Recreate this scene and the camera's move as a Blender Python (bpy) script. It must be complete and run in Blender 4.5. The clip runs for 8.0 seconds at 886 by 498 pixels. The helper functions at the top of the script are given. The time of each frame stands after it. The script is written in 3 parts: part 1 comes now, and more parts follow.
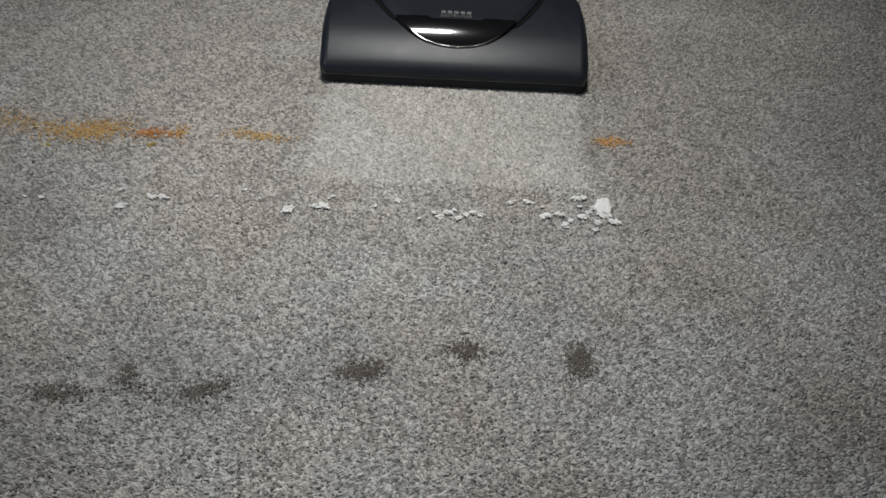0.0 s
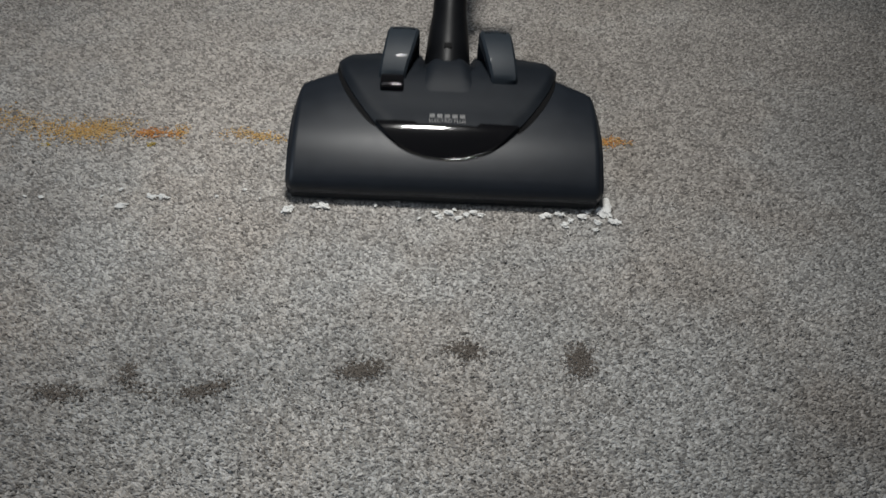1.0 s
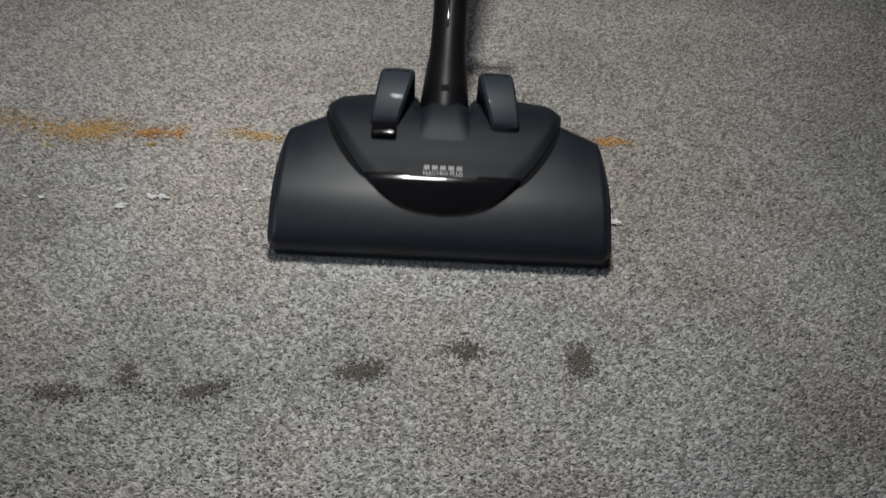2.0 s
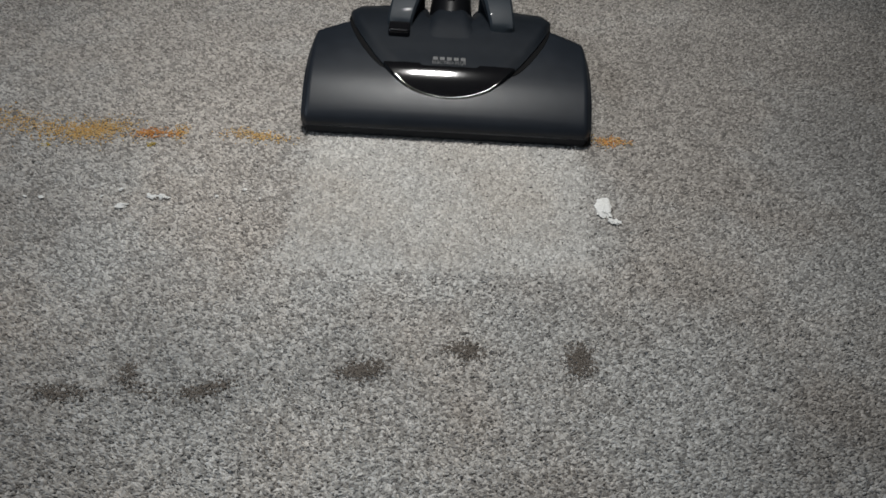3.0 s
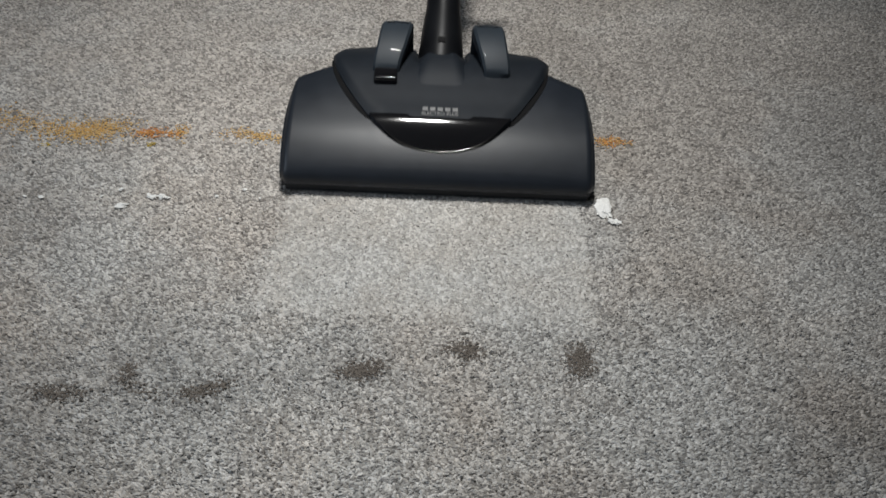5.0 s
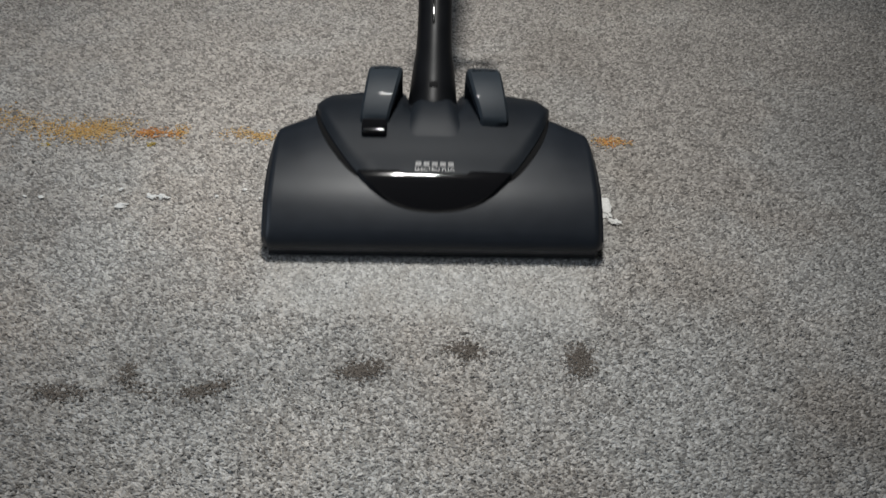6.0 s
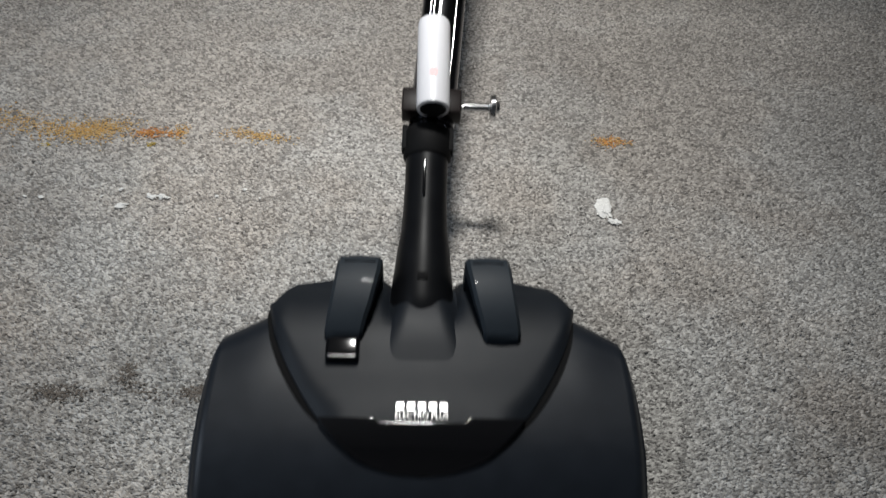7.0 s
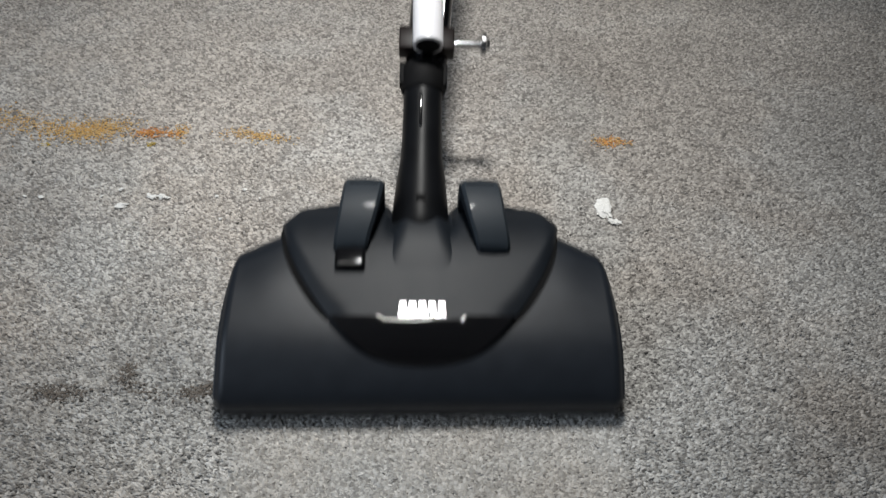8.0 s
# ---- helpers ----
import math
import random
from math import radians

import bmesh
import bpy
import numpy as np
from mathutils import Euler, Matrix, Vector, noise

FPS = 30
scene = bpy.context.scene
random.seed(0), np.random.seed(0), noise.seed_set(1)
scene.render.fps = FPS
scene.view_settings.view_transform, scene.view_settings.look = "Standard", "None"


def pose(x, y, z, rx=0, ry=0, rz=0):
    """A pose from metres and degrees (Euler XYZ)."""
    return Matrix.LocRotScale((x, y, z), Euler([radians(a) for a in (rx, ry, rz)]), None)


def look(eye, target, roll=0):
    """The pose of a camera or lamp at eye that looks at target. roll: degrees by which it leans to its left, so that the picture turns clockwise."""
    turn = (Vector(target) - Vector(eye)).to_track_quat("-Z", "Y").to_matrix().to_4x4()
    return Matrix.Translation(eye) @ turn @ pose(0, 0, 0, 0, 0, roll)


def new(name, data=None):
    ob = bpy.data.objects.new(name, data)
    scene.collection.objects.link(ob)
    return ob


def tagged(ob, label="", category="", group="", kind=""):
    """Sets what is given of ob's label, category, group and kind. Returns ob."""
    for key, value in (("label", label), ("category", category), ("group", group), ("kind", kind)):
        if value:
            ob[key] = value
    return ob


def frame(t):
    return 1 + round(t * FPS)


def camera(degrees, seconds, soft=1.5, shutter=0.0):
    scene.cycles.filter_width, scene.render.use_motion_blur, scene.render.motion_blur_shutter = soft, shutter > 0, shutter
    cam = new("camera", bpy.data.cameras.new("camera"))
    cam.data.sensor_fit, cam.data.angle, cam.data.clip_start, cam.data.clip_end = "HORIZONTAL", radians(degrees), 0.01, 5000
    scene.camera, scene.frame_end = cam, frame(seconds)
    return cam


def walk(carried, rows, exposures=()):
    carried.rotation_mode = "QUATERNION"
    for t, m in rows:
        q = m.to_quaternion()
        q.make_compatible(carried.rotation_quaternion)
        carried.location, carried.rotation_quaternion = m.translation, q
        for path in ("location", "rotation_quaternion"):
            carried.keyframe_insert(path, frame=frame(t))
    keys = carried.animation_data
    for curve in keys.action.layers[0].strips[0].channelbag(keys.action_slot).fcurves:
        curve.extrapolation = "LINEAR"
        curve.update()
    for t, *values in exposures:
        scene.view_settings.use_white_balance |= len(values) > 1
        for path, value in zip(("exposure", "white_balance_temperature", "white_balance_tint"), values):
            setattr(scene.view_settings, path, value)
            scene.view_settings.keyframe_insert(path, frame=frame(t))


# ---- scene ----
cam = camera(66.0, 8.0, soft=1.5, shutter=0.5)
EYE = (0.0, 0.0, 0.427)
VIEW = look(EYE, (0.0, 0.391, -0.0281), 4.07)
walk(cam, [(0, VIEW), (8.0, VIEW)],
     exposures=[(0, -0.40), (1.5, -0.40), (3, -0.37), (3.5, -0.43), (4, -0.20), (4.5, -0.10), (6, -0.24), (6.5, -0.20), (7, -0.08), (7.5, 0.07), (8, 0.06)])

# ---- light: one ceiling lamp, daylight from a window behind ----
world = bpy.data.worlds.new("world")
scene.world = world
world.use_nodes = True
wn = world.node_tree.nodes
sky = wn.new("ShaderNodeTexSky")
sky.sky_type, sky.sun_disc = "NISHITA", False
sky.sun_elevation, sky.sun_rotation = radians(35), radians(200)
world.node_tree.links.new(sky.outputs[0], wn["Background"].inputs[0])
wn["Background"].inputs[1].default_value = 0.1

ROOM = 1.9          # half width of the room
ROOM_H = 2.4
LAMP_AT = (-0.042, 0.522)
LAMP_Z = 0.80       # the bulb hangs low over the floor


def lamp(name, kind, power, size, colour, m, size_y=None, spread=180):
    data = bpy.data.lights.new(name, kind)
    data.energy, data.color, data.size, data.spread = power, colour, size, radians(spread)
    if size_y:
        data.shape, data.size_y = "RECTANGLE", size_y
    else:
        data.shape = "DISK"
    ob = new(name, data)
    ob.matrix_world = m
    return ob


lamp("pendant_bulb", "AREA", 2.30, 0.10, (0.992, 0.984, 0.955), pose(LAMP_AT[0], LAMP_AT[1], LAMP_Z), 0.05, 108)
lamp("window_daylight", "AREA", 14, 1.0, (0.76, 0.87, 1.0),
     look((-1.86, -0.5, 1.5), (0, 0.2, 0.2)), 1.1)

# ---- materials ----


def material(name, colour, rough=0.6, metal=0.0, spread=0.0, scale=60.0, bump=0.0, bump_scale=400.0, coat=0.0):
    """A principled material with colour variation at two scales and a fine relief."""
    m = bpy.data.materials.new(name)
    m.use_nodes = True
    n, l = m.node_tree.nodes, m.node_tree.links
    b = n["Principled BSDF"]
    b.inputs["Base Color"].default_value = (*colour, 1)
    b.inputs["Roughness"].default_value = rough
    b.inputs["Metallic"].default_value = metal
    b.inputs["Coat Weight"].default_value = coat
    tc = n.new("ShaderNodeTexCoord")
    if spread:
        a = n.new("ShaderNodeTexNoise")
        a.inputs["Scale"].default_value, a.inputs["Detail"].default_value = scale, 6
        l.new(tc.outputs["Object"], a.inputs["Vector"])
        r = n.new("ShaderNodeMapRange")
        r.inputs["From Min"].default_value, r.inputs["From Max"].default_value = 0.3, 0.7
        r.inputs["To Min"].default_value, r.inputs["To Max"].default_value = 1 - spread, 1 + spread
        l.new(a.outputs["Fac"], r.inputs["Value"])
        v = n.new("ShaderNodeVectorMath")
        v.operation = "SCALE"
        v.inputs[0].default_value = colour
        l.new(r.outputs["Result"], v.inputs["Scale"])
        l.new(v.outputs["Vector"], b.inputs["Base Color"])
        r2 = n.new("ShaderNodeMapRange")
        r2.inputs["To Min"].default_value, r2.inputs["To Max"].default_value = max(0.02, rough - 0.4 * spread), min(1, rough + 0.4 * spread)
        l.new(a.outputs["Fac"], r2.inputs["Value"])
        l.new(r2.outputs["Result"], b.inputs["Roughness"])
    if bump:
        c = n.new("ShaderNodeTexNoise")
        c.inputs["Scale"].default_value, c.inputs["Detail"].default_value = bump_scale, 3
        l.new(tc.outputs["Object"], c.inputs["Vector"])
        d = n.new("ShaderNodeBump")
        d.inputs["Strength"].default_value, d.inputs["Distance"].default_value = bump, 0.0004
        l.new(c.outputs["Fac"], d.inputs["Height"])
        l.new(d.outputs["Normal"], b.inputs["Normal"])
    return m


def pile_material(name, dark, mid, light, brown):
    """Twisted wool pile: each tuft has its own shade, with browner worn patches and greyer ones."""
    m = bpy.data.materials.new(name)
    m.use_nodes = True
    n, l = m.node_tree.nodes, m.node_tree.links
    b = n["Principled BSDF"]
    b.inputs["Roughness"].default_value = 0.95
    b.inputs["Specular IOR Level"].default_value = 0.15
    b.inputs["Sheen Weight"].default_value = 0.15
    b.inputs["Sheen Roughness"].default_value = 0.6
    geo = n.new("ShaderNodeNewGeometry")
    ramp = n.new("ShaderNodeValToRGB")
    e = ramp.color_ramp.elements
    e[0].color, e[1].color = (*dark, 1), (*light, 1)
    k = e.new(0.45)
    k.color = (*mid, 1)
    l.new(geo.outputs["Random Per Island"], ramp.inputs["Fac"])
    worn = n.new("ShaderNodeTexNoise")
    worn.inputs["Scale"].default_value, worn.inputs["Detail"].default_value = 6.5, 5
    worn.inputs["Roughness"].default_value = 0.6
    l.new(geo.outputs["Position"], worn.inputs["Vector"])
    wr = n.new("ShaderNodeMapRange")
    wr.inputs["From Min"].default_value, wr.inputs["From Max"].default_value = 0.42, 0.62
    l.new(worn.outputs["Fac"], wr.inputs["Value"])
    sep = n.new("ShaderNodeSeparateXYZ")
    l.new(geo.outputs["Position"], sep.inputs[0])
    far = n.new("ShaderNodeMapRange")
    far.inputs["From Min"].default_value, far.inputs["From Max"].default_value = 0.30, 0.70
    far.inputs["To Max"].default_value = 0.8
    l.new(sep.outputs["Y"], far.inputs["Value"])
    both = n.new("ShaderNodeMath")
    both.operation, both.use_clamp = "ADD", True
    l.new(wr.outputs["Result"], both.inputs[0])
    l.new(far.outputs["Result"], both.inputs[1])
    mix = n.new("ShaderNodeMix")
    mix.data_type, mix.blend_type = "RGBA", "MULTIPLY"
    mix.inputs["B"].default_value = (*brown, 1)
    l.new(both.outputs[0], mix.inputs["Factor"])
    l.new(ramp.outputs["Color"], mix.inputs["A"])
    tone = n.new("ShaderNodeTexNoise")
    tone.inputs["Scale"].default_value, tone.inputs["Detail"].default_value = 12, 5
    l.new(geo.outputs["Position"], tone.inputs["Vector"])
    long = n.new("ShaderNodeVectorMath")
    long.operation = "MULTIPLY"
    long.inputs[1].default_value = (1.0, 2.2, 1.0)
    l.new(geo.outputs["Position"], long.inputs[0])
    streak = n.new("ShaderNodeTexNoise")
    streak.inputs["Scale"].default_value, streak.inputs["Detail"].default_value = 240, 2
    l.new(long.outputs["Vector"], streak.inputs["Vector"])
    kr = n.new("ShaderNodeMapRange")
    kr.inputs["From Min"].default_value, kr.inputs["From Max"].default_value = 0.3, 0.7
    kr.inputs["To Min"].default_value, kr.inputs["To Max"].default_value = 0.88, 1.12
    l.new(streak.outputs["Fac"], kr.inputs["Value"])
    sr = n.new("ShaderNodeMapRange")
    sr.inputs["From Min"].default_value, sr.inputs["From Max"].default_value = 0.3, 0.7
    sr.inputs["To Min"].default_value, sr.inputs["To Max"].default_value = 0.93, 1.07
    l.new(tone.outputs["Fac"], sr.inputs["Value"])
    v = n.new("ShaderNodeVectorMath")
    v.operation = "SCALE"
    # this attribute carries mottling and uneven light, both painted into the pile colour
    mottle_light = n.new("ShaderNodeAttribute")
    mottle_light.attribute_name = "tone"
    patch_scale = n.new("ShaderNodeMath")
    patch_scale.operation = "ADD"
    patch_scale.inputs[1].default_value = 1.0
    l.new(mottle_light.outputs["Fac"], patch_scale.inputs[0])
    both_tones = n.new("ShaderNodeMath")
    both_tones.operation = "MULTIPLY"
    l.new(patch_scale.outputs[0], both_tones.inputs[0])
    l.new(sr.outputs["Result"], both_tones.inputs[1])
    all_tones = n.new("ShaderNodeMath")
    all_tones.operation = "MULTIPLY"
    l.new(both_tones.outputs[0], all_tones.inputs[0])
    l.new(kr.outputs["Result"], all_tones.inputs[1])
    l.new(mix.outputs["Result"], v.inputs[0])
    l.new(all_tones.outputs[0], v.inputs["Scale"])
    l.new(v.outputs["Vector"], b.inputs["Base Color"])
    return m


def speck_material(name, a, b_, rough=0.9):
    """Loose powder: the shade goes from a to b_ from grain to grain."""
    m = bpy.data.materials.new(name)
    m.use_nodes = True
    n, l = m.node_tree.nodes, m.node_tree.links
    geo = n.new("ShaderNodeNewGeometry")
    ramp = n.new("ShaderNodeValToRGB")
    ramp.color_ramp.elements[0].color, ramp.color_ramp.elements[1].color = (*a, 1), (*b_, 1)
    l.new(geo.outputs["Random Per Island"], ramp.inputs["Fac"])
    l.new(ramp.outputs["Color"], n["Principled BSDF"].inputs["Base Color"])
    n["Principled BSDF"].inputs["Roughness"].default_value = rough
    return m


PILE = pile_material("carpet_pile", (0.20, 0.195, 0.187), (0.41, 0.402, 0.386), (0.69, 0.68, 0.658), (0.89, 0.84, 0.80))
# same wool brushed back; the sheen of its lay is put into paler colours
BRUSHED_SHEEN = pile_material("brushed_pile_sheen", (0.33, 0.325, 0.312), (0.485, 0.478, 0.462), (0.68, 0.672, 0.652), (0.95, 0.91, 0.87))
BACKING = material("carpet_backing", (0.27, 0.262, 0.25), 0.95, spread=0.4, scale=300, bump=0.8, bump_scale=300)
PAINT = material("wall_paint", (0.28, 0.268, 0.252), 0.7, spread=0.04, scale=3, bump=0.2, bump_scale=150)
CEIL = material("ceiling_paint", (0.48, 0.47, 0.455), 0.8, spread=0.03, scale=2, bump=0.3, bump_scale=120)
TRIM = material("white_trim", (0.75, 0.74, 0.71), 0.4, spread=0.03, scale=8)
MATTE = material("matte_black_plastic", (0.0115, 0.0150, 0.0210), 0.43, spread=0.10, scale=90, bump=0.10, bump_scale=2500)
HOODM = material("charcoal_plastic", (0.0096, 0.0126, 0.0172), 0.50, spread=0.10, scale=90, bump=0.12, bump_scale=2500)
SLATE = material("slate_plastic", (0.019, 0.026, 0.034), 0.56, spread=0.08, scale=80, bump=0.08, bump_scale=2500, coat=0.05)
GLOSS = material("gloss_black_plastic", (0.005, 0.005, 0.006), 0.09, coat=0.3)
RUBBER = material("black_rubber", (0.0045, 0.0045, 0.005), 0.7, spread=0.2, scale=60, bump=0.2, bump_scale=800)
# the glint along the seam's edge is put into this pale grey
SEAM_GLINT = material("seam_glint", (0.16, 0.16, 0.17), 0.35, spread=0.3, scale=40)
GAP = material("black_groove", (0.005, 0.005, 0.0055), 0.8, spread=0.2, scale=60)
NECKM = material("satin_black_plastic", (0.0055, 0.0060, 0.0072), 0.40, spread=0.15, scale=60, bump=0.05, bump_scale=1800)
BROWNP = material("dark_brown_plastic", (0.008, 0.005, 0.0048), 0.35, spread=0.2, scale=60)
CHROME = material("chrome", (0.62, 0.62, 0.63), 0.16, 1.0, spread=0.05, scale=120)
STEEL = material("dark_chrome_tube", (0.10, 0.10, 0.11), 0.16, 1.0, spread=0.1, scale=60)
WHITEP = material("white_plastic", (0.74, 0.74, 0.77), 0.38, spread=0.03, scale=40)
SILVER = material("silver_print", (0.78, 0.78, 0.78), 0.26, 0.85, spread=0.05, scale=200)
# pink that stands for the red glow on the sleeve
PINK = material("red_glow_pink", (0.80, 0.47, 0.48), 0.5, spread=0.15, scale=300)
CRUMB = material("white_crumb", (0.86, 0.855, 0.83), 0.9, spread=0.08, scale=300, bump=0.5, bump_scale=900)
SOOT = speck_material("dark_dust", (0.135, 0.116, 0.098), (0.23, 0.20, 0.172))
OCHRE = speck_material("ochre_powder", (0.60, 0.33, 0.09), (0.64, 0.47, 0.22))
RUST = speck_material("orange_powder", (0.60, 0.21, 0.05), (0.60, 0.34, 0.12))
YELLOW = speck_material("yellow_powder", (0.55, 0.42, 0.03), (0.5, 0.33, 0.04))

for m, level in ((MATTE, 0.43), (HOODM, 0.30), (SLATE, 0.32), (GAP, 0.15), (RUBBER, 0.14), (NECKM, 0.13), (BROWNP, 0.12)):
    m.node_tree.nodes["Principled BSDF"].inputs["Specular IOR Level"].default_value = level

# ---- building helpers ----


def part(name, bm, mat, parent=None, label="", smooth=True):
    """Links a bmesh as one mesh object, under a thing or a part if one is given."""
    me = bpy.data.meshes.new(name)
    bmesh.ops.recalc_face_normals(bm, faces=bm.faces[:])
    bm.to_mesh(me)
    bm.free()
    for pl in me.polygons:
        pl.use_smooth = smooth
    if smooth:
        me.set_sharp_from_angle(angle=radians(38))
    me.materials.append(mat)
    ob = new(name, me)
    ob.parent = parent
    if label:
        tagged(ob, label)
    return ob


def box_bm(x0, x1, y0, y1, z0, z1, bevel=0.0, seg=2):
    bm = bmesh.new()
    bmesh.ops.create_cube(bm, size=1)
    for v in bm.verts:
        v.co = ((x0 + x1) / 2 + v.co.x * (x1 - x0), (y0 + y1) / 2 + v.co.y * (y1 - y0), (z0 + z1) / 2 + v.co.z * (z1 - z0))
    if bevel:
        bmesh.ops.bevel(bm, geom=bm.edges[:], offset=bevel, segments=seg, affect="EDGES", profile=0.6)
    return bm


def rings_bm(rings, closed=True, caps=True):
    """Skins a row of rings of points; each ring closes on itself."""
    bm = bmesh.new()
    vs = [[bm.verts.new(p) for p in ring] for ring in rings]
    n = len(vs[0])
    for a, b in zip(vs, vs[1:]):
        for i in range(n if closed else n - 1):
            j = (i + 1) % n
            bm.faces.new((a[i], a[j], b[j], b[i]))
    if caps:
        bm.faces.new(vs[0][::-1])
        bm.faces.new(vs[-1])
    return bm


def lathe_bm(profile, n=36, axis="Y", centre=(0, 0, 0), caps=True):
    """Turns a profile of (along, radius) round an axis."""
    rings = []
    for s, r in profile:
        ring = []
        for i in range(n):
            a = 2 * math.pi * i / n
            u, w = r * math.cos(a), r * math.sin(a)
            p = (u, s, w) if axis == "Y" else (s, u, w) if axis == "X" else (u, w, s)
            ring.append((p[0] + centre[0], p[1] + centre[1], p[2] + centre[2]))
        rings.append(ring)
    return rings_bm(rings, caps=caps)


def step(a, b, x):
    t = min(1.0, max(0.0, (x - a) / (b - a)))
    return t * t * (3 - 2 * t)


def bent(points, x):
    """Piecewise smooth height through points of (x, height)."""
    if x <= points[0][0]:
        return points[0][1]
    for i in range(len(points) - 1):
        (x0, y0), (x1, y1) = points[i], points[i + 1]
        if x <= x1:
            pm = points[max(0, i - 1)]
            pn = points[min(len(points) - 1, i + 2)]
            m0 = (y1 - pm[1]) / (x1 - pm[0])
            m1 = (pn[1] - y0) / (pn[0] - x0)
            h, t = x1 - x0, (x - x0) / (x1 - x0)
            return ((2 * t**3 - 3 * t**2 + 1) * y0 + (t**3 - 2 * t**2 + t) * h * m0
                    + (-2 * t**3 + 3 * t**2) * y1 + (t**3 - t**2) * h * m1)
    return points[-1][1]


# ---- room ----
PILE_Z = -0.0038


def room():
    r, h, w = ROOM, ROOM_H, 0.12
    tagged(part("floor", box_bm(-r, r, -r, r, PILE_Z - 0.05, PILE_Z), BACKING, smooth=False),
           "grey woven carpet backing across the floor", "floor", kind="structure")
    for name, b in (("wall_north", (-r, r, r, r + w)), ("wall_south", (-r, r, -r - w, -r)),
                    ("wall_east", (r, r + w, -r - w, r + w))):
        tagged(part(name, box_bm(*b, -0.06, h), PAINT, smooth=False), "plain dusky grey painted room wall", "wall", kind="structure")
    bm = bmesh.new()
    for y0, y1, z0, z1 in ((-r - w, -1.1, -0.06, h), (0.1, r + w, -0.06, h), (-1.1, 0.1, -0.06, 0.9), (-1.1, 0.1, 2.1, h)):
        piece = box_bm(-r - w, -r, y0, y1, z0, z1)
        me = bpy.data.meshes.new("tmp")
        piece.to_mesh(me)
        piece.free()
        bm.from_mesh(me)
        bpy.data.meshes.remove(me)
    tagged(part("wall_west", bm, PAINT, smooth=False), "plain dusky grey painted wall with a window", "wall", kind="structure")
    tagged(part("ceiling", box_bm(-r - w, r + w, -r - w, r + w, h, h + 0.1), CEIL, smooth=False),
           "plain pale grey painted ceiling", "ceiling", kind="structure")
    light = tagged(new("pendant_lamp"), "small white pendant lamp that is switched on", "lamp")
    light.location = (LAMP_AT[0], LAMP_AT[1], LAMP_Z)
    part("ceiling_rose", lathe_bm([(h - LAMP_Z - 0.03, 0.02), (h - LAMP_Z - 0.025, 0.045), (h - LAMP_Z, 0.05)], axis="Z"), TRIM, light)
    part("cord", lathe_bm([(0.10, 0.003), (h - LAMP_Z - 0.03, 0.003)], n=10, axis="Z"), TRIM, light)
    part("shade", lathe_bm([(0.004, 0.075), (0.03, 0.068), (0.07, 0.045), (0.10, 0.016), (0.11, 0.006)], axis="Z"), TRIM, light)


room()

# ---- carpet pile ----


# mottling and uneven light painted into the pile: x, y, half width, half depth, how much paler (+) or darker (-)
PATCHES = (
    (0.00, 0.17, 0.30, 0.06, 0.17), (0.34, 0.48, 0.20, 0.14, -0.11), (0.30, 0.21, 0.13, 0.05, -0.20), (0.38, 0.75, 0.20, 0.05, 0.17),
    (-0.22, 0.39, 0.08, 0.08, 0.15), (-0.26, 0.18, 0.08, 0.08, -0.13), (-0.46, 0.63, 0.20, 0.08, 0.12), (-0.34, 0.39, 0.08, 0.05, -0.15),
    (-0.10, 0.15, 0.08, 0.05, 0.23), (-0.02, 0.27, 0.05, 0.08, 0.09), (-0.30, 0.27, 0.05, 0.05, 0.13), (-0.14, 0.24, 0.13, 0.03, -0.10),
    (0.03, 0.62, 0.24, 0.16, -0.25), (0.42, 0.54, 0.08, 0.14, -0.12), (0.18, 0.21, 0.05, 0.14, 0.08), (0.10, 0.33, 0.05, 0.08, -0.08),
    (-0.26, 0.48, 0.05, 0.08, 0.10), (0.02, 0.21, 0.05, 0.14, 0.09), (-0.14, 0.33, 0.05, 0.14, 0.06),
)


def mottle_light_at(x, y):
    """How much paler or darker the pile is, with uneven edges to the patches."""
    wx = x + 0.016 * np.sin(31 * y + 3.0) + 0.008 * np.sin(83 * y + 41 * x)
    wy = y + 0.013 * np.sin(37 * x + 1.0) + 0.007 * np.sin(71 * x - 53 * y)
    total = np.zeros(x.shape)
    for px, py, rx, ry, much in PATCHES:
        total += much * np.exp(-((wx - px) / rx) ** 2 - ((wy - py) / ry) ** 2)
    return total


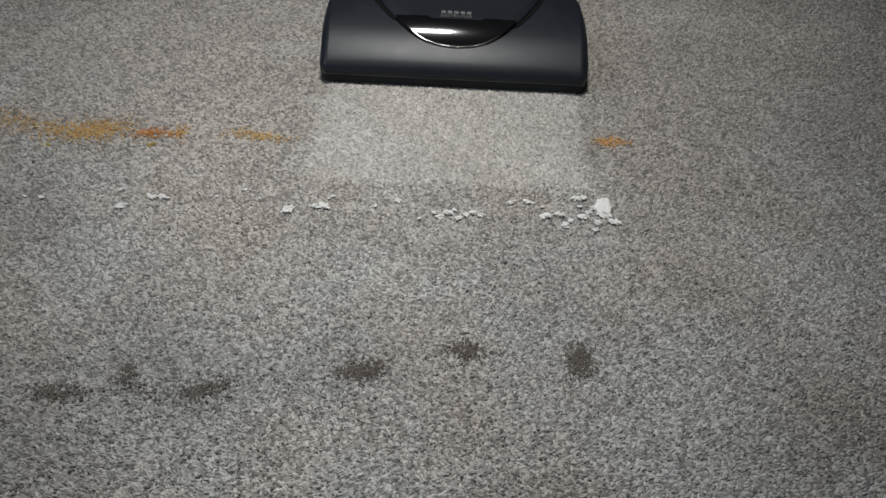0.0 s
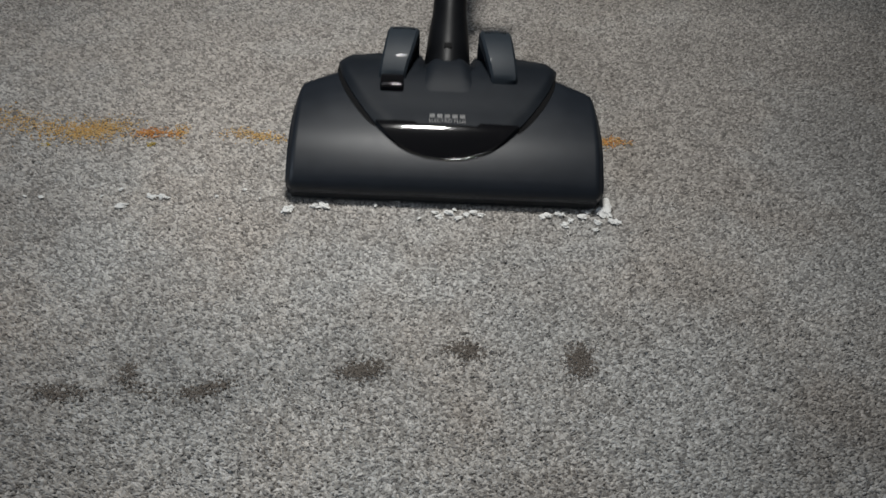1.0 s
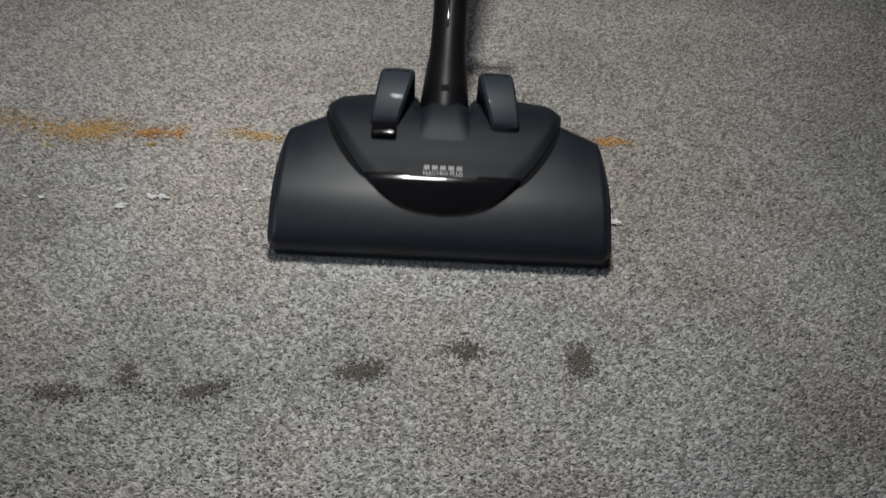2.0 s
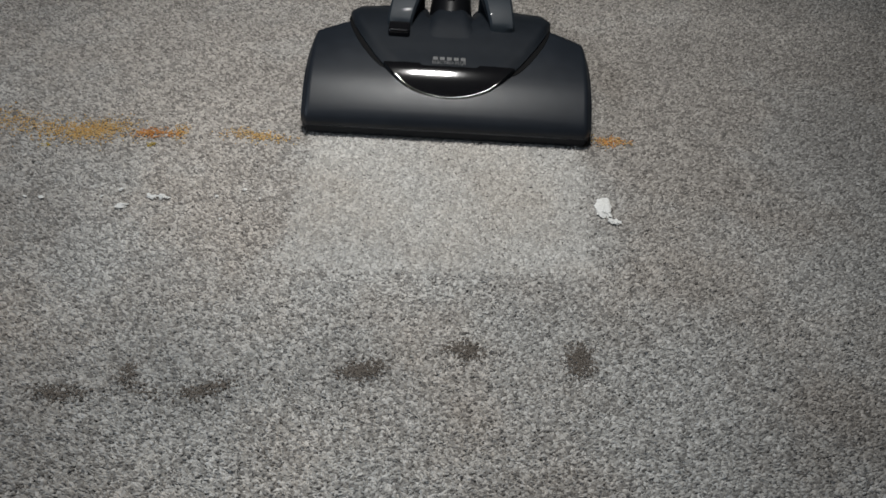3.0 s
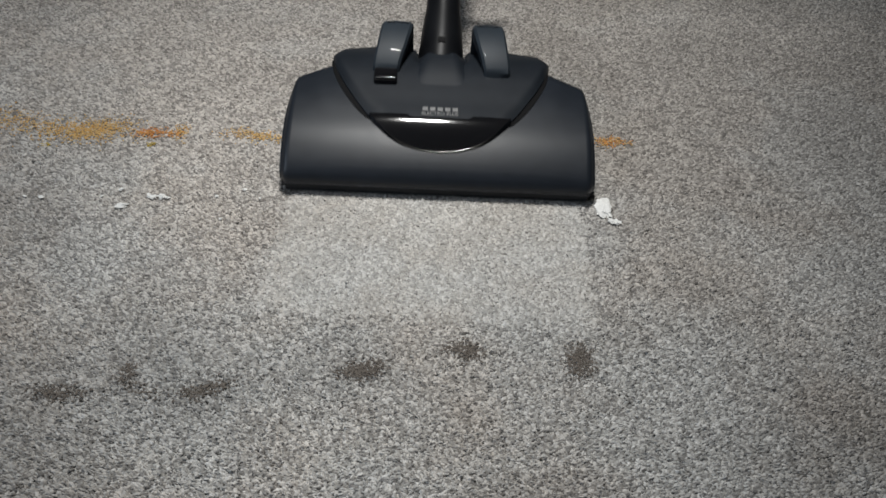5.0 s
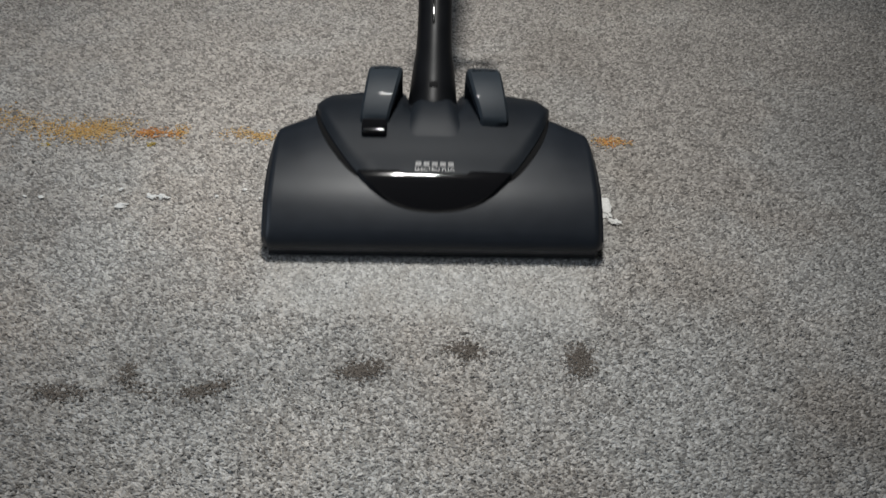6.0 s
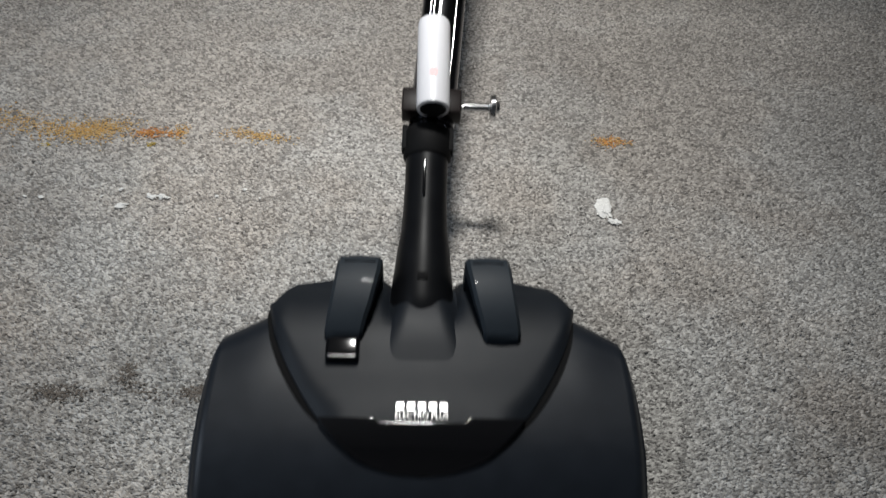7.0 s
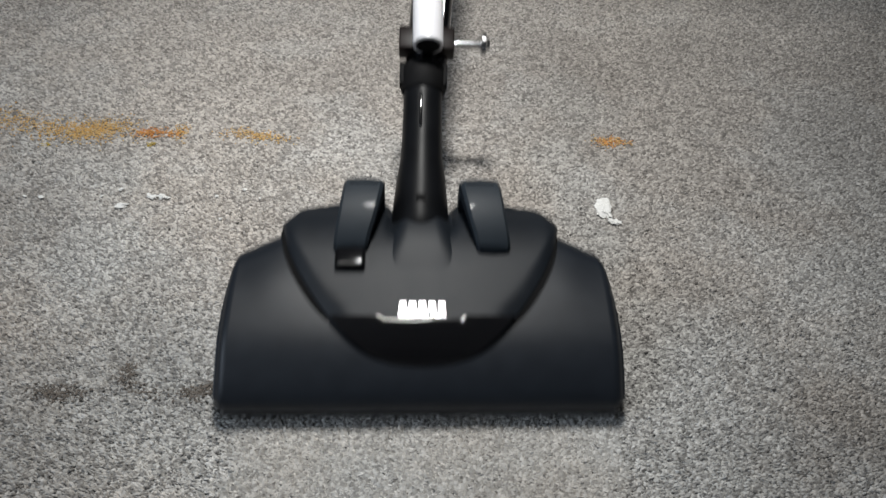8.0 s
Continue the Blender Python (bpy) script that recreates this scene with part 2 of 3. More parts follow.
def tufts(name, x0, x1, y0, y1, pitch, mat, rng, lean=(0.0, 0.0), rise=0.0, feather=0.0, wide=9.0, ragged=0.0, around=False):
    """A field of short twisted yarn ends, one mesh. Each is a small ridged knob that lies mostly across the room."""
    nx, ny = int((x1 - x0) / pitch), int((y1 - y0) / (pitch * 0.9))
    gx, gy = np.meshgrid(np.arange(nx), np.arange(ny))
    px = x0 + (gx + 0.5 * (gy % 2)) * pitch + rng.normal(0, pitch * 0.28, gx.shape)
    py = y0 + gy * pitch * 0.9 + rng.normal(0, pitch * 0.28, gx.shape)
    px, py = px.ravel(), py.ravel()
    inner = (np.abs(px - 0.01) < wide + 0.38 * np.maximum(py - 0.1, 0)) & (py > 0.08) & (py < 0.90)
    ok = ~inner if around else inner | (wide > 1)
    px, py = px[ok], py[ok]
    if feather:
        edge = np.minimum.reduce([px - x0, x1 - px])
        ok = edge > rng.uniform(0, feather, px.shape)
        if ragged:
            ok &= py - y0 > ragged * rng.random(px.shape) ** 1.5
        px, py = px[ok], py[ok]
    n = len(px)
    half = pitch * rng.uniform(0.80, 1.55, n)
    thick = pitch * rng.uniform(0.38, 0.60, n)
    top = rise + rng.normal(-0.0005, 0.0006, n)
    lx = lean[0] + rng.normal(0, 0.0006, n)
    ly = lean[1] + rng.normal(0, 0.0006, n)
    turn = rng.normal(0, 0.42, n)
    tilt = rng.normal(0, 0.00035, n)
    c, s = np.cos(turn), np.sin(turn)
    depth = np.minimum(0.0022, 1.7 * pitch)
    co = np.empty((n, 6, 3))
    for k, (u, v) in enumerate(((-1, -1), (1, -1), (1, 1), (-1, 1))):
        du, dv = u * half * 0.9, v * thick
        co[:, k, 0], co[:, k, 1], co[:, k, 2] = px + du * c - dv * s, py + du * s + dv * c, top - depth
    for k, u in ((4, -1), (5, 1)):
        du = u * half * 0.62
        co[:, k, 0], co[:, k, 1], co[:, k, 2] = px + lx + du * c, py + ly + du * s, top + u * tilt
    faces = ((0, 1, 5), (0, 5, 4), (1, 2, 5), (2, 3, 4), (2, 4, 5), (3, 0, 4))
    idx = (np.array(faces)[None] + (np.arange(n) * 6)[:, None, None]).reshape(-1)
    me = bpy.data.meshes.new(name)
    me.vertices.add(n * 6)
    me.vertices.foreach_set("co", co.reshape(-1).astype(np.float32))
    nf = n * len(faces)
    me.loops.add(nf * 3)
    me.loops.foreach_set("vertex_index", idx.astype(np.int32))
    me.polygons.add(nf)
    me.polygons.foreach_set("loop_start", (np.arange(nf) * 3).astype(np.int32))
    me.polygons.foreach_set("use_smooth", np.ones(nf, dtype=bool))
    me.update(calc_edges=True)
    # per-tuft tone: carpet mottling with light falloff painted in
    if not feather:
        tone = me.attributes.new("tone", "FLOAT", "POINT")
        tone.data.foreach_set("value", np.repeat(mottle_light_at(px, py), 6).astype(np.float32))
    me.materials.append(mat)
    return new(name, me)


rng = np.random.default_rng(7)
CARPET = "grey-beige twisted wool carpet pile with worn brownish patches"
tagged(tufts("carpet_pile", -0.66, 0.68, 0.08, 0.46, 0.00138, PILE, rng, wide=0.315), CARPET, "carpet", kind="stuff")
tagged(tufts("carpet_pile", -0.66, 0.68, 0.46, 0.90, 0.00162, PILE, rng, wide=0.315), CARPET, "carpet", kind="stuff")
tagged(tufts("carpet_pile", -1.89, 1.89, -1.89, 1.89, 0.015, PILE, rng, wide=0.315, around=True),
       "grey-beige twisted wool carpet pile out to the walls", "carpet", kind="stuff")

# ---- the brush head; its space: front edge at y 0, floor at z 0, y runs towards the tube ----
WING_TOP = ((0.0, 0.0165), (0.003, 0.0220), (0.008, 0.0266), (0.014, 0.0308), (0.0207, 0.0348), (0.030, 0.0398), (0.042, 0.0443),
            (0.058, 0.0478), (0.075, 0.0500), (0.095, 0.0502), (0.115, 0.0490), (0.155, 0.0440))
HOOD_TOP = ((0.0, 0.0165), (0.0207, 0.0349), (0.030, 0.0416), (0.037, 0.0465), (0.043, 0.0496), (0.0485, 0.0515), (0.065, 0.0534), (0.085, 0.0566), (0.105, 0.0590),
            (0.125, 0.0578), (0.142, 0.0525), (0.158, 0.0445))
HALF = 0.1365


def wing_z(x, y):
    """Height of the housing: it rises a little into a shoulder beside the hood."""
    return bent(WING_TOP, y) + 0.0035 * step(0.045, 0.11, y) * (1 - step(0.098, 0.134, abs(x)))


def wing_rear(x):
    x = abs(x)
    if x < 0.1285:
        return 0.152 - 0.024 * step(0.086, 0.101, x) - 0.017 * max(0.0, (x - 0.099) / 0.0295)
    k = min(1.0, (x - 0.1285) / (HALF - 0.1285))
    return 0.050 + 0.061 * math.sqrt(max(0.0, 1 - k * k))


def u_front(x):
    """The front edge of the hood, a broad U seen from above."""
    return bent(((0.0, 0.0213), (0.021, 0.0236), (0.041, 0.0312), (0.0615, 0.0500), (0.081, 0.0780), (0.095, 0.1060), (0.1015, 0.1280)), abs(x))


def hood_rear(x):
    return 0.1565 - 0.0055 * step(0.058, 0.090, abs(x)) - 0.021 * step(0.083, 0.1015, abs(x)) ** 1.3


def hood_z(x, y):
    wing = wing_z(x, y)
    top = max(bent(HOOD_TOP, y), wing)
    recess = 0.014 * step(0.112, 0.138, y) * (1 - step(0.016, 0.029, abs(x)))
    inside = min(y - u_front(x), 0.1015 - abs(x) + 0.004)
    return wing + (top - wing) * step(-0.006, 0.016, inside) + 0.0016 - recess


def body_bm():
    rings = []
    xs = [HALF * math.sin(math.pi / 2 * i / 26) if abs(i) > 18 else HALF * math.sin(math.pi / 2 * 18 / 26) * i / 18 for i in range(-26, 27)]
    for x in xs:
        edge = step(HALF - 0.006, HALF, abs(x))
        yr = wing_rear(x)
        ring = [(x, 0.0060 + 0.003 * edge, 0.0015), (x, 0.0042 + 0.004 * edge, 0.0090), (x, 0.0010 + 0.005 * edge, 0.0125), (x, 0.0002 + 0.006 * edge, 0.0145)]
        y0, y1 = 0.0004 + 0.006 * edge, yr
        for k in range(17):
            f = k / 16
            y = y0 + (y1 - y0) * f ** 1.35
            z = wing_z(x, y) - 0.006 * edge
            z -= 0.005 * step(0.93, 1.0, f)
            ring.append((x, y, z))
        ring += [(x, yr + 0.0005, 0.024), (x, yr - 0.001, 0.009), (x, yr - 0.004, 0.0015)]
        rings.append(ring)
    return rings_bm(rings)


def sheet_bm(xs, front, rear, height, rows=14, drop=0.006, bead=0.0):
    """A curved cover between a front and a rear line, with a skirt down its rim and, if wanted, a rounded bead."""
    bm = bmesh.new()
    grid = []
    for x in xs:
        f, r = front(x), rear(x)
        col = [bm.verts.new((x, f + (r - f) * k / rows, height(x, f + (r - f) * k / rows))) for k in range(rows + 1)]
        grid.append(col)
    for a, b in zip(grid, grid[1:]):
        for k in range(rows):
            bm.faces.new((a[k], b[k], b[k + 1], a[k + 1]))
    rim = [c[0] for c in grid] + grid[-1][1:] + [c[-1] for c in grid[-2::-1]] + grid[0][-2:0:-1]
    cx = sum(v.co.x for v in rim) / len(rim)
    cy = sum(v.co.y for v in rim) / len(rim)
    n = len(rim)
    for share, fall in ((0.7, 0.25), (1.0, 1.0)) if bead else ():
        out = []
        for i, v in enumerate(rim):
            d = (rim[(i + 1) % n].co - rim[i - 1].co).xy
            d = Vector((d.y, -d.x)).normalized() if d.length else Vector((0, -1))
            out.append(bm.verts.new((v.co.x + d.x * bead * (0.7 if share < 1 else 0.3), v.co.y + d.y * bead * (0.7 if share < 1 else 0.3), v.co.z - bead * fall)))
        for i in range(n):
            j = (i + 1) % n
            bm.faces.new((rim[i], rim[j], out[j], out[i]))
        rim = out
    low = [bm.verts.new((v.co.x + (v.co.x - cx) * 0.006, v.co.y + (v.co.y - cy) * 0.006, v.co.z - drop)) for v in rim]
    for i in range(n):
        j = (i + 1) % n
        bm.faces.new((rim[i], rim[j], low[j], low[i]))
    return bm


def span(a, b, n):
    return [a + (b - a) * i / n for i in range(n + 1)]


def panel_rear(x):
    return 0.0500 - 0.0028 * (1 - step(0.0268, 0.0288, abs(x)))


PANEL_TOP = ((0.0200, 0.0355), (0.0213, 0.0366), (0.028, 0.0420), (0.034, 0.0462), (0.040, 0.0497), (0.045, 0.0521), (0.050, 0.0536), (0.053, 0.0541))


def panel_z(x, y):
    """The panel is one even curve, steep at its front and flatter towards the hood."""
    return bent(PANEL_TOP, y) - 0.25 * x * x


def trim_bm(side):
    """The dark groove that runs round the hood where it meets the housing."""
    pts = []
    for x in span(0.0590, 0.1015, 30):
        pts.append((side * x, u_front(x)))
    if side < 0:
        pts.reverse()
    bm = bmesh.new()
    row = []
    for i, (x, y) in enumerate(pts):
        xa, ya = pts[max(0, i - 1)]
        xb, yb = pts[min(len(pts) - 1, i + 1)]
        d = math.hypot(xb - xa, yb - ya)
        nx, ny = (yb - ya) / d, -(xb - xa) / d
        strip = []
        taper = math.sin(math.pi * min(1.0, 0.04 + i / (len(pts) - 1))) ** 0.5 if 0 < i < len(pts) - 1 else 0.0
        for off, up in ((-0.002, 0.0), (0.0012, 0.0008), (0.0046, 0.0007), (0.0052, -0.001)):
            off = off * taper if off > 0 else off
            q, s = x + nx * off, y + ny * off
            strip.append(bm.verts.new((q, s, wing_z(q, max(s, 0.0)) + up - (0.03 * max(0, -s) ))))
        row.append(strip)
    for a, b in zip(row, row[1:]):
        for k in range(3):
            bm.faces.new((a[k], b[k], b[k + 1], a[k + 1]))
    return bm


def arch_bm(side):
    """A fender over a rear wheel: rises from the hood, arches over and drops behind."""
    outer = ((0.0985, 0.050), (0.0988, 0.0648), (0.1018, 0.0684), (0.109, 0.0732), (0.117, 0.0780), (0.130, 0.0818), (0.143, 0.0828), (0.152, 0.0802), (0.158, 0.073), (0.159, 0.058), (0.159, 0.038), (0.158, 0.022))
    rings = []
    for i, (y, z) in enumerate(outer):
        k = i / (len(outer) - 1)
        xi = 0.0382 - 0.0105 * step(0.12, 0.62, k)
        xo = 0.0622 - 0.0055 * step(0.12, 0.62, k)
        ring = []
        ya, za = outer[max(0, i - 1)]
        yb, zb = outer[min(len(outer) - 1, i + 1)]
        d = math.hypot(yb - ya, zb - za)
        ny, nz = -(zb - za) / d, (yb - ya) / d
        for x, inn in ((xi, 0.012), (xi, 0.0025), (xi + 0.0022, 0.0002), (0.5 * (xi + xo), -0.0006), (xo - 0.0022, 0.0002), (xo, 0.0025), (xo, 0.012)):
            ring.append((side * x, y - ny * inn, z - nz * inn))
        rings.append(ring)
    return rings_bm(rings)


def hump_bm():
    """The swivel housing: a low flat-topped flare that runs out of the hood towards the neck."""
    rings = []
    for k in span(0, 1, 14):
        y = 0.058 + 0.090 * k
        half = 0.036 - 0.0150 * step(0.05, 1.0, k)
        flat = half * 0.40
        base = hood_z(0.05, y) - 0.0008
        high = 0.0070 * step(0.15, 0.95, k)
        ring = []
        for i in range(21):
            x = half * (-1 + i / 10)
            fall = step(flat, half, abs(x))
            ring.append((x, y, base + high * (1 - fall) - 0.0030 * fall ** 3))
        rings.append(ring + [(half, y, base - 0.008), (-half, y, base - 0.008)])
    return rings_bm(rings)


def glyph(text, size, width):
    """Lettering from the built-in font, squeezed to a width, as a thin mesh."""
    cu = bpy.data.curves.new("letters", "FONT")
    cu.body, cu.size, cu.align_x, cu.extrude = text, size, "CENTER", 0.00008
    ob = new("letters", cu)
    me = bpy.data.meshes.new_from_object(ob.evaluated_get(bpy.context.evaluated_depsgraph_get()))
    bpy.data.objects.remove(ob)
    xs = [v.co.x for v in me.vertices]
    k = width / (max(xs) - min(xs))
    bm = bmesh.new()
    bm.from_mesh(me)
    bpy.data.meshes.remove(me)
    for v in bm.verts:
        v.co.x *= k
    return bm


def print_on_hood(bm, x0, y0):
    for v in bm.verts:
        x, y = x0 + v.co.x, y0 + v.co.y
        v.co = (x, y, hood_z(x, y) + 0.00045 + v.co.z)
    return bm


def brush():
    root = tagged(new("vacuum_brush"), "black electric vacuum floor brush pushed over the carpet", "vacuum cleaner")
    body = part("housing", body_bm(), MATTE, root, "matte black curved brush housing")
    part("front_lip", box_bm(-0.1325, 0.1325, 0.0030, 0.012, 0.0012, 0.0118, 0.0012), HOODM, body, "black rubber front lip")
    part("seam", box_bm(-0.1318, 0.1318, 0.0004, 0.006, 0.0122, 0.0127), SEAM_GLINT, body)
    for s in (-1, 1):
        part("end_seam", rings_bm([[(s * (0.1320 + d), 0.004 + (wing_rear(0.1320) - 0.014) * k / 14,
                                     bent(WING_TOP, 0.004 + (wing_rear(0.1320) - 0.014) * k / 14) - 0.0030 + h)
                                    for d, h in ((0, 0), (0.0007, 0.0), (0.0007, 0.0006), (0, 0.0006))] for k in range(15)]), RUBBER, body)
    hood = part("hood", sheet_bm(span(-0.1015, 0.1015, 64), lambda x: max(u_front(x), panel_rear(x)), hood_rear, hood_z, 16), HOODM, root,
                "charcoal plastic hood in the middle of the brush")
    for s in (-1, 1):
        part("hood_groove", trim_bm(s), GAP, hood)
    part("glossy_panel", sheet_bm(span(-0.0614, 0.0614, 56), u_front, panel_rear, panel_z, 22, bead=0.0004), GLOSS, root,
         "glossy black crescent panel")
    part("swivel_housing", hump_bm(), HOODM, root)
    for s in (-1, 1):
        arch = part("wheel_arch", arch_bm(s), SLATE, root, "slate grey curved wheel cover")
        part("crease", box_bm(s * 0.042 - 0.010, s * 0.042 + 0.010, 0.1455, 0.1461, 0.0815, 0.0828), RUBBER, arch)
        part("wheel", lathe_bm([(-0.007, 0.012), (-0.006, 0.0155), (0.006, 0.0155), (0.007, 0.012)], axis="X", centre=(s * 0.046, 0.136, 0.0170)), RUBBER, root)
    pedal = box_bm(-0.0605, -0.0395, 0.0838, 0.0986, 0.0540, 0.0660, 0.0030, 4)
    for v in pedal.verts:
        v.co.z += (v.co.y - 0.091) * 0.12
    button = part("release_pedal", pedal, GLOSS, root, "small glossy black release pedal")
    part("mark", box_bm(-0.0580, -0.0420, 0.0850, 0.0855, 0.0640, 0.0651), SILVER, button)
    # maker's mark as plain bars, and the line of lettering under it
    for x in (-0.0134, -0.0069, -0.0003, 0.0063, 0.0128):
        w, h = 0.0046, 0.0044
        bar = bmesh.new()
        bmesh.ops.create_grid(bar, x_segments=4, y_segments=4, size=0.5)
        for v in bar.verts:
            v.co = (v.co.x * w, v.co.y * h + h / 2, 0)
        part("maker_bar", print_on_hood(bar, x, 0.0545), SILVER, hood, smooth=False)
    part("lettering", print_on_hood(glyph("ELECTRO PLUS", 0.0058, 0.0316), -0.0004, 0.0492), SILVER, hood, smooth=False)

    # neck and tube: local y runs up the tube from the pivot
    neck = part("neck", lathe_bm([(-0.026, 0.0100), (-0.023, 0.0185), (-0.014, 0.0225), (0.0, 0.0220), (0.02, 0.0202), (0.038, 0.0184), (0.050, 0.0166), (0.065, 0.0158), (0.09, 0.0154), (0.118, 0.0156)]), NECKM, root,
                "satin black plastic neck that tilts on the brush")
    part("latch_hole", box_bm(-0.0036, 0.0036, 0.010, 0.0155, 0.0175, 0.0218, 0.0006), RUBBER, neck)
    part("neck_rib", box_bm(-0.0026, -0.0002, 0.072, 0.102, 0.0135, 0.0164, 0.001, 3), GLOSS, neck)
    part("collar", lathe_bm([(0.108, 0.0160), (0.110, 0.0176), (0.1290, 0.0180), (0.1315, 0.0168), (0.1315, 0.0150)]), RUBBER, neck, "ribbed black collar")
    for s in (-1, 1):
        part("collar_wing", box_bm(s * 0.0168 - 0.0022, s * 0.0168 + 0.0022, 0.114, 0.134, -0.004, 0.008, 0.0012), RUBBER, neck)
    lean = pose(0.0015, 0.125, 0, 0, 0, -3.5) @ pose(0, -0.125, 0)
    tube = part("telescopic_tube", lathe_bm([(0.120, 0.0150), (0.134, 0.0152), (0.135, 0.0172), (0.98, 0.0172)], n=48), STEEL, neck, "dark shiny steel telescopic tube")
    tube.matrix_basis = lean
    part("clamp", box_bm(-0.0200, 0.0240, 0.139, 0.159, 0.002, 0.0195, 0.0016), BROWNP, neck, "dark brown plastic tube clamp")
    sleeve = part("white_sleeve", lathe_bm([(0.136, 0.0098), (0.1365, 0.0118), (0.140, 0.0121), (0.208, 0.0121), (0.210, 0.0117), (0.2105, 0.0100)], n=40,
                                           centre=(0.0015, 0, 0.0265), caps=True), WHITEP, neck, "white plastic sleeve lying on the tube")
    sleeve.matrix_basis = pose(0.0015, 0.136, 0, 0, 0, 1.0) @ pose(0, -0.136, 0)
    part("sleeve_hole", lathe_bm([(0.1352, 0.0088), (0.1362, 0.0098), (0.150, 0.0098)], n=32, centre=(0.0015, 0, 0.0265)), RUBBER, sleeve)
    # bright reflection lines of the tube, added as thin chrome strips
    for x, w in ((-0.0095, 0.0004), (-0.0066, 0.0004), (-0.0018, 0.0013), (0.0105, 0.0004)):
        z = math.sqrt(0.0172**2 - x * x)
        part("reflection_strip", box_bm(x - w, x + w, 0.16, 0.95, z - 0.001, z + 0.0006, 0.0002), CHROME, neck, "thin chrome strip added as a reflection line on the tube").matrix_basis = lean
    # red glow on the white sleeve, put into a pink disc
    dot = bmesh.new()
    bmesh.ops.create_circle(dot, cap_ends=True, segments=16, radius=0.003)
    for v in dot.verts:
        a = v.co.x / 0.0122
        v.co = (0.0015 + 0.01222 * math.sin(a), 0.160 + v.co.y * 1.3, 0.0265 + 0.01222 * math.cos(a))
    part("red_glow_dot", dot, PINK, sleeve, "faint red glow painted as a dot")
    part("print_mark", box_bm(-0.0100, -0.0098, 0.172, 0.178, 0.0275, 0.0305), SLATE, sleeve)
    part("pin", lathe_bm([(0.022, 0.0016), (0.028, 0.0018), (0.0285, 0.0030), (0.046, 0.0030), (0.0465, 0.0040), (0.0475, 0.0040)], n=20, axis="X",
                         centre=(-0.0020, 0.149, 0.011)), CHROME, neck, "chrome locking pin")
    part("pin_knob", lathe_bm([(0.0475, 0.004), (0.048, 0.0086), (0.0512, 0.0092), (0.0520, 0.0080), (0.0522, 0.0050), (0.0545, 0.0046), (0.0548, 0.002)], n=24, axis="X",
                              centre=(-0.0020, 0.149, 0.0115)), CHROME, neck, "worn metal knob")
    return root, neck


brush_root, neck_part = brush()

# ---- spilled dirt on the carpet ----
CRUMBS_IN_PATH = [
    (-0.135, 0.398, 0.0045), (-0.132, 0.401, 0.0025), (-0.114, 0.404, 0.0030), (-0.109, 0.405, 0.0040), (-0.104, 0.405, 0.0040),
    (-0.102, 0.415, 0.0015), (-0.099, 0.418, 0.0015), (-0.061, 0.410, 0.0020), (-0.042, 0.418, 0.0030), (-0.022, 0.399, 0.0019),
    (-0.009, 0.407, 0.0024), (-0.005, 0.403, 0.0034), (0.003, 0.408, 0.0034), (0.007, 0.412, 0.0020), (0.011, 0.402, 0.0029),
    (0.018, 0.407, 0.0029), (0.024, 0.410, 0.0034), (0.031, 0.408, 0.0034), (0.056, 0.425, 0.0030), (0.060, 0.428, 0.0015),
    (0.071, 0.428, 0.0030), (0.077, 0.427, 0.0015),
]
CRUMBS_BY_PILE = [
    (0.084, 0.423, 0.0015), (0.084, 0.411, 0.0035), (0.089, 0.413, 0.0030), (0.097, 0.416, 0.0025), (0.101, 0.415, 0.0025),
    (0.103, 0.403, 0.0030), (0.108, 0.409, 0.0030), (0.115, 0.436, 0.0041), (0.122, 0.438, 0.0031), (0.118, 0.427, 0.0020),
    (0.119, 0.414, 0.0040), (0.124, 0.420, 0.0025), (0.129, 0.426, 0.0031), (0.132, 0.409, 0.0035), (0.130, 0.400, 0.0025),
]
CRUMBS_LEFT_LYING = [
    (0.145, 0.412, 0.0035), (0.149, 0.410, 0.0030), (-0.343, 0.392, 0.0022), (-0.357, 0.392, 0.0017), (-0.281, 0.408, 0.0022),
    (-0.274, 0.389, 0.0037), (-0.253, 0.402, 0.0032), (-0.244, 0.403, 0.0037), (-0.238, 0.402, 0.0021), (-0.294, 0.398, 0.0016),
    (-0.176, 0.418, 0.0021), (-0.188, 0.382, 0.0015), (-0.198, 0.408, 0.0015), (-0.161, 0.409, 0.0015),
]


def crumb(x, y, size, seed):
    """One white crumb: an uneven, crumbling lump."""
    rr = random.Random(seed)
    bm = bmesh.new()
    bmesh.ops.create_icosphere(bm, subdivisions=3 if size > 0.0022 else 2, radius=1)
    at = Vector((rr.uniform(0, 50), rr.uniform(0, 50), rr.uniform(0, 50)))
    wide, deep, turn = rr.uniform(1.0, 1.5), rr.uniform(0.7, 1.0), rr.uniform(-0.5, 0.5)
    for v in bm.verts:
        r = size * (0.75 + 0.75 * noise.noise(v.co * 1.5 + at) + 0.45 * noise.noise(v.co * 3.6 + at))
        u, w = v.co.x * r * wide, v.co.y * r * deep
        v.co = (u * math.cos(turn) - w * math.sin(turn), u * math.sin(turn) + w * math.cos(turn), v.co.z * r * 0.5 + 0.0003)
    ob = tagged(part("crumb", bm, CRUMB), "small white crumb lying on the grey carpet", "crumb", group="spilled white crumbs")
    ob.location = (x, y, 0.0008)
    return ob


